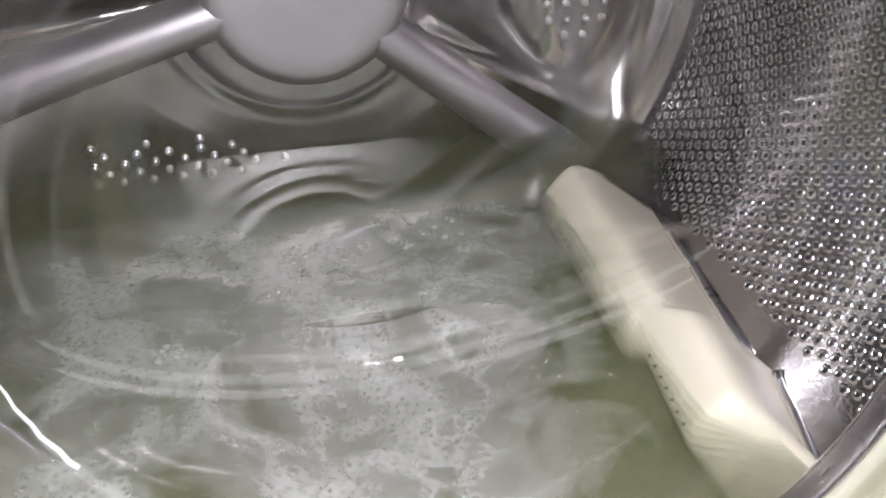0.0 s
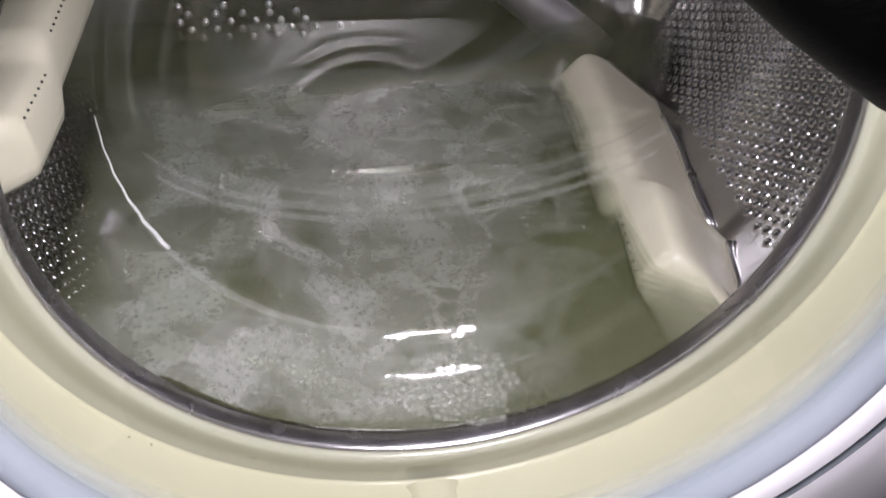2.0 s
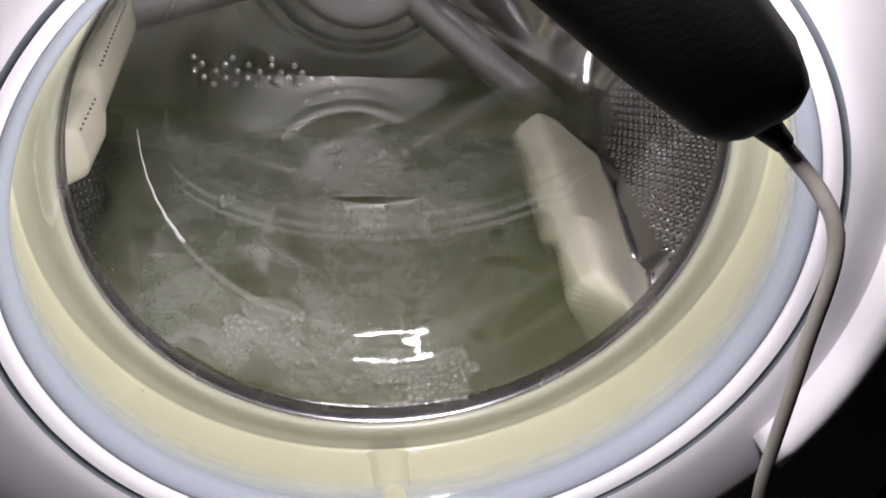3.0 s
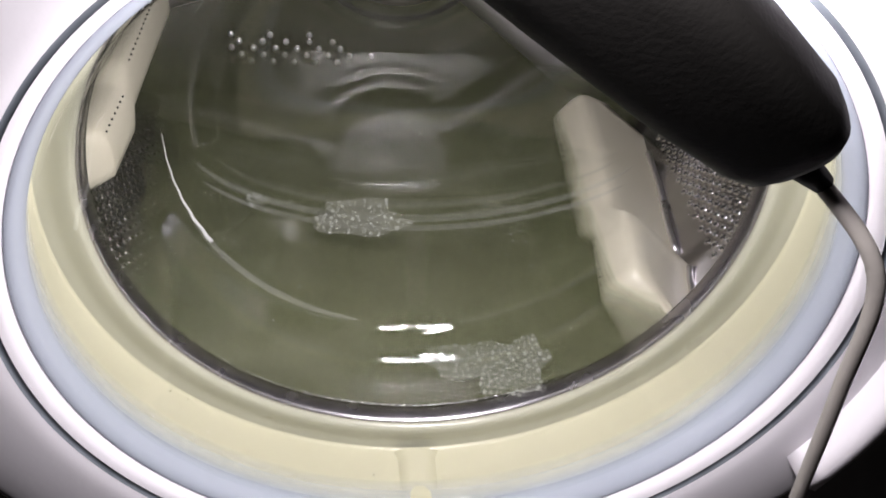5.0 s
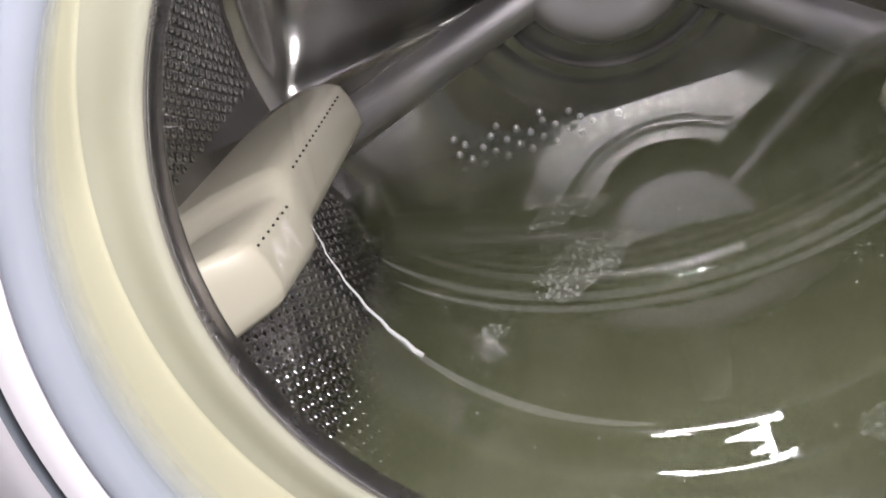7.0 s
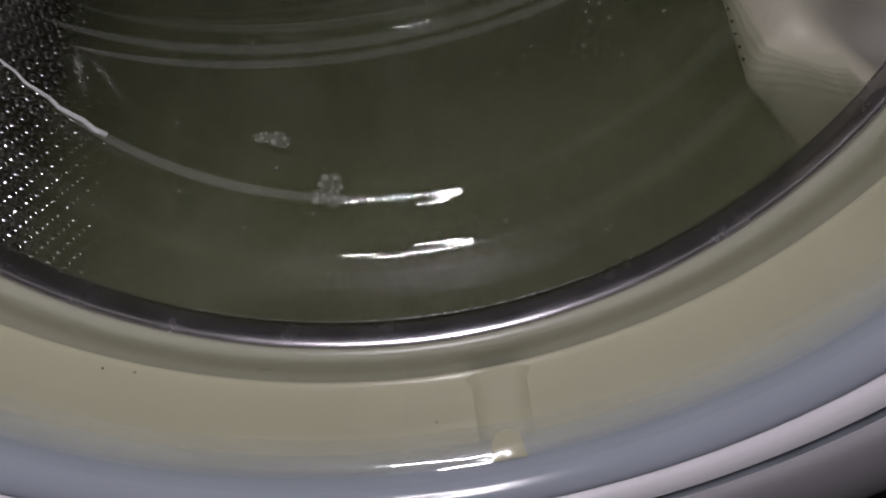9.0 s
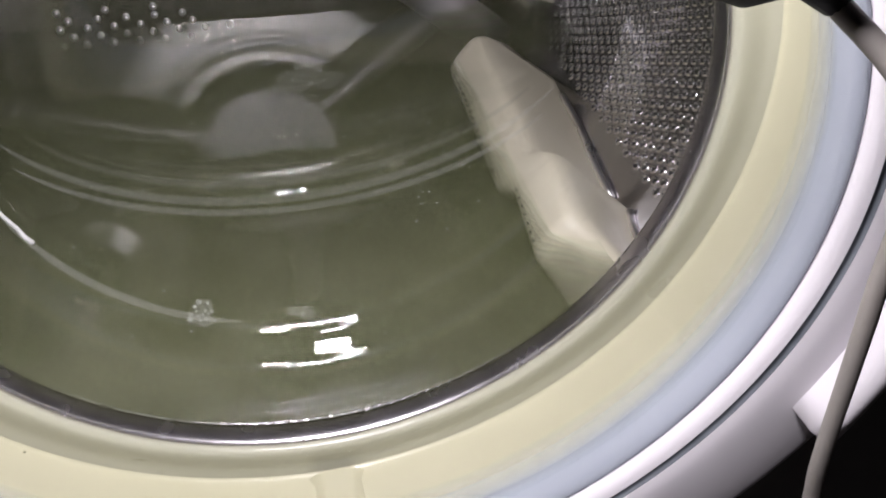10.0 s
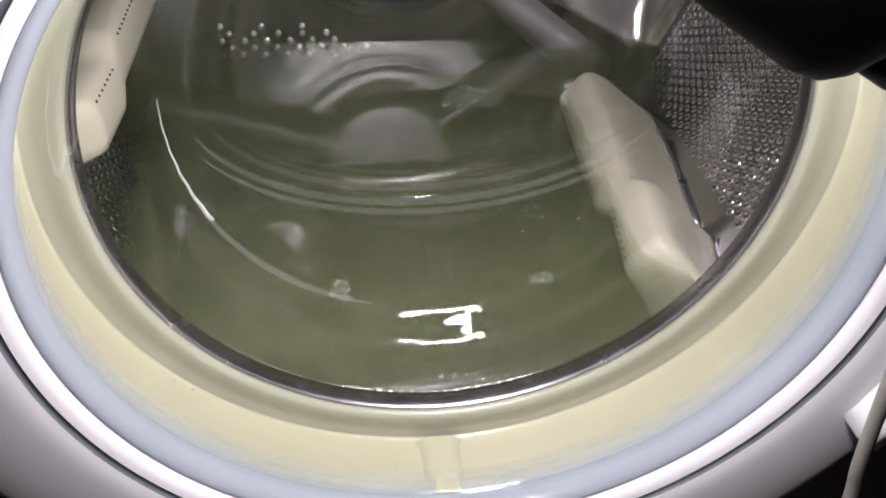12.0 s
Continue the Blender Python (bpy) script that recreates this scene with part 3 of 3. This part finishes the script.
def veil(bm, drop, grow, under=True):
    """A level sheet at the water line less drop, cut out round the bowl, and the skin that hugs the bowl beneath it."""
    z = Z_WATER - drop
    ys = [0.0105] + [0.012 + 0.002 * i for i in range(88)] + [0.188 + 0.0146 * i for i in range(11)]
    cuts = []
    for y in ys:
        r = skin_radius(y, grow)
        cuts.append(math.sqrt(r * r - z * z) if r > -z else 0.0)
    def level(px, py):
        """Murk veils hang unevenly; the surface itself is flat."""
        return z + (0.0035 * min(1.0, (py - 0.0105) / 0.03) * noise.noise((px * 38, py * 38, drop * 90)) if drop > 0.002 else 0.0)

    bank = {1: 0.146 + 1.0 * drop, -1: 0.176 - 0.5 * drop}  # one side of the pool ends at the paddle
    for sgn in (-1, 1):
        lines = []
        for y, c in zip(ys, cuts):
            if front_radius(y) > -z and (y >= 0.02 or under):
                half = max(min(math.sqrt(front_radius(y) ** 2 - z * z), bank[sgn] + (0.010 * noise.noise((y * 30, drop * 60, 3)) if sgn < 0 else 0.0) if y < 0.262 else 1.0), c)
                xs = [c + (half - c) * k / 14 for k in range(15)]
                lines.append([bm.verts.new((sgn * px, y, level(sgn * px, y))) for px in xs])
        for a, b in zip(lines, lines[1:]):
            for k in range(14):
                bm.faces.new((a[k], b[k], b[k + 1], a[k + 1]))
    if not under:
        return
    n = 72
    rings = []
    for y in ys:
        r = skin_radius(y, grow)
        if r < -z:
            break
        a = math.acos(-z / r)
        ring = []
        for k in range(n + 1):
            b = -a + 2 * a * k / n
            rr = r + (0.0013 * noise.noise((b * 5, y * 42, drop * 90)) if drop > 0.002 else 0.0)
            ring.append(bm.verts.new((rr * math.sin(b), y, -rr * math.cos(b))))
        rings.append(ring)
    for p, q in zip(rings, rings[1:]):
        for k in range(n):
            bm.faces.new((p[k], p[k + 1], q[k + 1], q[k]))


def water():
    bm = bmesh.new()
    veil(bm, 0.0, 0.001, under=False)
    surface = tagged(part("water", bm, WATER, at=(0, 0, ZC), facing=lambda c: Vector((0, 0, 1))), "cloudy grey-green wash water standing in the drum", "water", kind="structure")
    surface.visible_shadow = False
    for i in range(18):
        drop = 0.0022 + 0.0019 * i + 0.000085 * i * i
        grow = 0.0025 + 0.55 * (drop - 0.0022)
        bm = bmesh.new()
        veil(bm, drop, grow)
        layer = part("murk", bm, MURK, surface, facing=lambda c: Vector((0, 0, 1)))
        layer.visible_shadow = False
    return surface


water()

# ------------------------------------------------------------ foam


def foam_patch(seed, sx, sy, bubbles, label):
    """A raft of bubbles of uneven size on a thin film, bent to lie under the round glass."""
    rnd = random.Random(seed)
    bend = 0.142

    def lie(u, v, h=0.0):
        return (bend * math.sin(u / bend), v, bend - (bend - h) * math.cos(u / bend))

    def edge(a):
        return 1 + 0.28 * math.sin(2 * a + seed) + 0.20 * math.sin(3 * a + 2 * seed) + 0.12 * math.sin(7 * a + seed)

    bm = bmesh.new()
    laid = []
    for i in range(bubbles):
        a, d = rnd.uniform(0, 2 * math.pi), math.sqrt(rnd.random())
        u, v = sx * d * edge(a) * math.cos(a), sy * d * edge(a) * math.sin(a)
        r = rnd.choice((0.0007, 0.0009, 0.0011, 0.0014, 0.0017))
        if any((u - p) ** 2 + (v - q) ** 2 < (1.12 * (r + w)) ** 2 for p, q, w in laid):
            continue
        laid.append((u, v, r))
        bmesh.ops.create_icosphere(bm, subdivisions=2, radius=r, matrix=Matrix.Translation(lie(u, v, 0.0006)) @ Matrix.Diagonal((1, 1, 0.75, 1)))
    raft = tagged(part("foam_patch", bm, BUBBLE), label, "foam", group="foam patches on the water", kind="stuff")
    bm = bmesh.new()
    rings = []
    for q in (0.02, 0.35, 0.7, 1.0):
        rings.append([bm.verts.new(lie(sx * q * edge(a) * math.cos(a), sy * q * edge(a) * math.sin(a))) for a in (2 * math.pi * k / 48 for k in range(48))])
    for p, q in zip(rings, rings[1:]):
        for k in range(48):
            bm.faces.new((p[k], p[(k + 1) % 48], q[(k + 1) % 48], q[k]))
    bm.faces.new(rings[0])
    part("film", bm, PATCH, raft, "thin grey soap film")
    return raft


def scum_sheet():
    """A wide torn sheet of scum on the open water and under the glass."""
    bm = bmesh.new()
    veil(bm, 0.0012, 0.0022)
    ob = part("foam_sheet", bm, FILM, facing=lambda c: Vector((0, 0, 1)))
    return tagged(ob, "wide torn sheet of grey scum lying on the dirty water", "foam", kind="stuff")


def water_drops():
    """Stray drops on the gasket's fold."""
    rnd = random.Random(8)
    bm = bmesh.new()
    for i in range(5):
        a = math.radians(rnd.uniform(180, 360))
        y = rnd.uniform(-0.045, -0.009)
        r = 0.1785 - 0.0085 * ((-y - 0.005) / 0.048) ** 1.5 - 0.0003
        s = rnd.choice((0.0005, 0.0006, 0.0008))
        m = Matrix.Translation((r * math.cos(a), y, r * math.sin(a)))
        bmesh.ops.create_icosphere(bm, subdivisions=2, radius=s, matrix=m)
    tagged(part("water_drops", bm, DROP, at=(0, 0, ZC)), "clear drops of water on the rubber gasket", "water drops", kind="stuff")


water_drops()


def specks():
    """Single bubbles caught at the surface and under the glass."""
    rnd = random.Random(5)
    bm = bmesh.new()
    for i in range(150):
        y = rnd.uniform(0.02, 0.27)
        px = rnd.uniform(-0.11, 0.10)
        r = skin_radius(y, 0.0015)
        z = Z_WATER + 0.0002
        if r > -z and abs(px) < math.sqrt(r * r - z * z):
            z = -math.sqrt(r * r - px * px)
        bmesh.ops.create_icosphere(bm, subdivisions=1, radius=rnd.choice((0.0004, 0.0005, 0.0006, 0.0009)), matrix=Matrix.Translation((px, y, z)))
    tagged(part("bubble_specks", bm, BUBBLE, at=(0, 0, ZC)), "scattered single bubbles on the dirty water", "bubbles", kind="stuff")


specks()

# ------------------------------------------------------------ the hand lamp
TIP, AXIS = Vector((0.103, -0.100, 0.108 + ZC)), Vector((-0.79, -0.05, 0.60)).normalized()


def hand_lamp():
    lamp = tagged(new("hand_lamp"), "black plastic corded hand lamp held over the door", "lamp")
    side = Vector((0.15, 0.95, 0.3))
    side = (side - AXIS * side.dot(AXIS)).normalized()
    up = AXIS.cross(side)
    bm = bmesh.new()
    rings = []
    for d, w, h in ((-0.004, 0.006, 0.005), (-0.0015, 0.014, 0.010), (0.004, 0.019, 0.013), (0.015, 0.022, 0.015), (0.05, 0.0245, 0.016), (0.10, 0.025, 0.017), (0.135, 0.025, 0.017), (0.155, 0.022, 0.015), (0.162, 0.012, 0.009)):
        ring = []
        for k in range(32):
            a = 2 * math.pi * k / 32
            c, s = math.cos(a), math.sin(a)
            ring.append(bm.verts.new(TIP + AXIS * d + up * w * math.copysign(abs(c) ** 0.6, c) + side * h * math.copysign(abs(s) ** 0.6, s)))
        rings.append(ring)
    for p, q in zip(rings, rings[1:]):
        for k in range(32):
            bm.faces.new((p[k], p[(k + 1) % 32], q[(k + 1) % 32], q[k]))
    bm.faces.new(rings[0]), bm.faces.new(rings[-1])
    part("body", bm, BLACK, lamp)
    m = look(LAMP_EYE, LAMP_AIM)
    bm = bmesh.new()
    box(bm, (-0.026, -0.014, 0.003), (0.026, 0.014, 0.012))
    bevel(bm, 0.002)
    bm.transform(m)
    part("led_panel", bm, BLACK, lamp, "black panel that holds the light strips")
    # box behind the added door light, out of view
    m = look((0.004, -0.150, ZC + 0.236), (0.0, -0.045, ZC - 0.18))
    bm = bmesh.new()
    box(bm, (-0.028, -0.012, 0.003), (0.028, 0.012, 0.026))
    bevel(bm, 0.004)
    bm.transform(m)
    part("fill_box", bm, BLACK, lamp, "black box added behind the unseen door light")
    return lamp, side, up


lamp, lamp_side, lamp_up = hand_lamp()


def cord():
    start = TIP + lamp_up * 0.004
    pts = [start + AXIS * 0.004, start - AXIS * 0.010, start - AXIS * 0.022]
    part("strain_relief", tube(pts, [0.0065, 0.0055, 0.004], 12), BLACK, lamp, "ribbed black strain relief")
    path = spline([start - AXIS * 0.020, (0.141, -0.115, ZC + 0.064), (0.151, -0.115, ZC + 0.003), (0.160, -0.115, ZC - 0.075), (0.166, -0.116, ZC - 0.118), (0.170, -0.125, ZC - 0.25), (0.18, -0.18, 0.02), (0.3, -0.3, 0.006)], 8)
    part("cable", tube(path, 0.0032, 10), CORD, lamp, "thin grey rubber cable hanging down")


cord()


def under_glass(theta, y):
    """Pose of a raft under the bowl: degrees round from the bottom, and depth."""
    r = skin_radius(y, 0.0022)
    slope = math.degrees(math.atan2(skin_radius(y - 0.006, 0.0022) - skin_radius(y + 0.006, 0.0022), 0.012))
    a = math.radians(theta)
    return pose(r * math.sin(a), y, ZC - r * math.cos(a), 0, -theta, 0) @ pose(0, 0, 0, slope)


def afloat(px, y, turn=0):
    return pose(px, y, ZC + Z_WATER + 0.0004, 0, 0, turn)


def motions():
    raft = "raft of small clear soap bubbles floating on the water"
    walk(foam_patch(3, 0.032, 0.019, 640, raft),
         [(0, under_glass(4, 0.034)), (2.5, under_glass(7, 0.030)), (3.2, under_glass(10, 0.030)), (5.0, under_glass(19, 0.029)), (5.5, under_glass(22, 0.032)),
          (6.0, under_glass(29, 0.028)), (6.7, under_glass(33, 0.028)), (8.3, under_glass(24, 0.045) @ pose(0, 0, -0.055)), (12.0, under_glass(20, 0.05) @ pose(0, 0, -0.060))])
    walk(foam_patch(11, 0.034, 0.015, 260, raft),
         [(0, under_glass(-24, 0.036)), (2.0, under_glass(-25, 0.036)), (3.0, under_glass(-29, 0.044)), (4.2, under_glass(-24, 0.070)), (5.0, afloat(-0.032, 0.118)),
          (6.0, afloat(-0.046, 0.120, 25)), (6.7, afloat(-0.05, 0.14, 40)), (8.3, afloat(-0.08, 0.20, 60) @ pose(0, 0, -0.05)), (12.0, afloat(-0.09, 0.22, 80) @ pose(0, 0, -0.06))])
    walk(foam_patch(5, 0.0075, 0.0055, 60, "small cluster of clear bubbles drifting on the water"),
         [(0, afloat(-0.09, 0.15)), (6.7, afloat(-0.10, 0.12, 40)), (8.3, under_glass(-37, 0.055)), (8.5, under_glass(-36, 0.056)), (9.0, under_glass(-22, 0.058)), (9.5, under_glass(-14, 0.058)),
          (10.0, under_glass(-23, 0.058)), (10.5, under_glass(-36, 0.060)), (11.0, under_glass(-33, 0.060)), (11.5, under_glass(-29, 0.060)), (12.0, under_glass(-22, 0.060))])
    walk(foam_patch(9, 0.0060, 0.0040, 34, "small cluster of clear bubbles drifting on the water"),
         [(0, afloat(0.06, 0.20)), (8.3, afloat(-0.06, 0.11, 30)), (9.5, under_glass(-31, 0.060)), (10.0, under_glass(-2, 0.060)), (10.5, under_glass(8, 0.060)), (11.0, under_glass(16, 0.058)),
          (11.5, under_glass(26, 0.052)), (12.0, under_glass(29, 0.057))])
    walk(foam_patch(14, 0.017, 0.019, 20, "pale round patch of thin soap film on the water"),
         [(0, afloat(0.05, 0.22)), (3.0, afloat(0.0, 0.23)), (5.0, afloat(0.008, 0.225)), (5.5, afloat(-0.013, 0.226)), (6.0, afloat(-0.045, 0.226)), (6.7, afloat(-0.06, 0.21)), (8.3, afloat(-0.02, 0.23)), (12.0, afloat(0.05, 0.24))])
    # the scum breaks up and sinks
    walk(scum_sheet(), [(0, pose(0, 0, ZC)), (1.5, pose(0.002, 0, ZC)), (2.3, pose(0.003, 0.001, ZC - 0.0035)), (3.2, pose(0.004, 0.003, ZC - 0.007)), (4.8, pose(0.008, 0.012, ZC - 0.038)), (12, pose(0.010, 0.014, ZC - 0.045))])


motions()
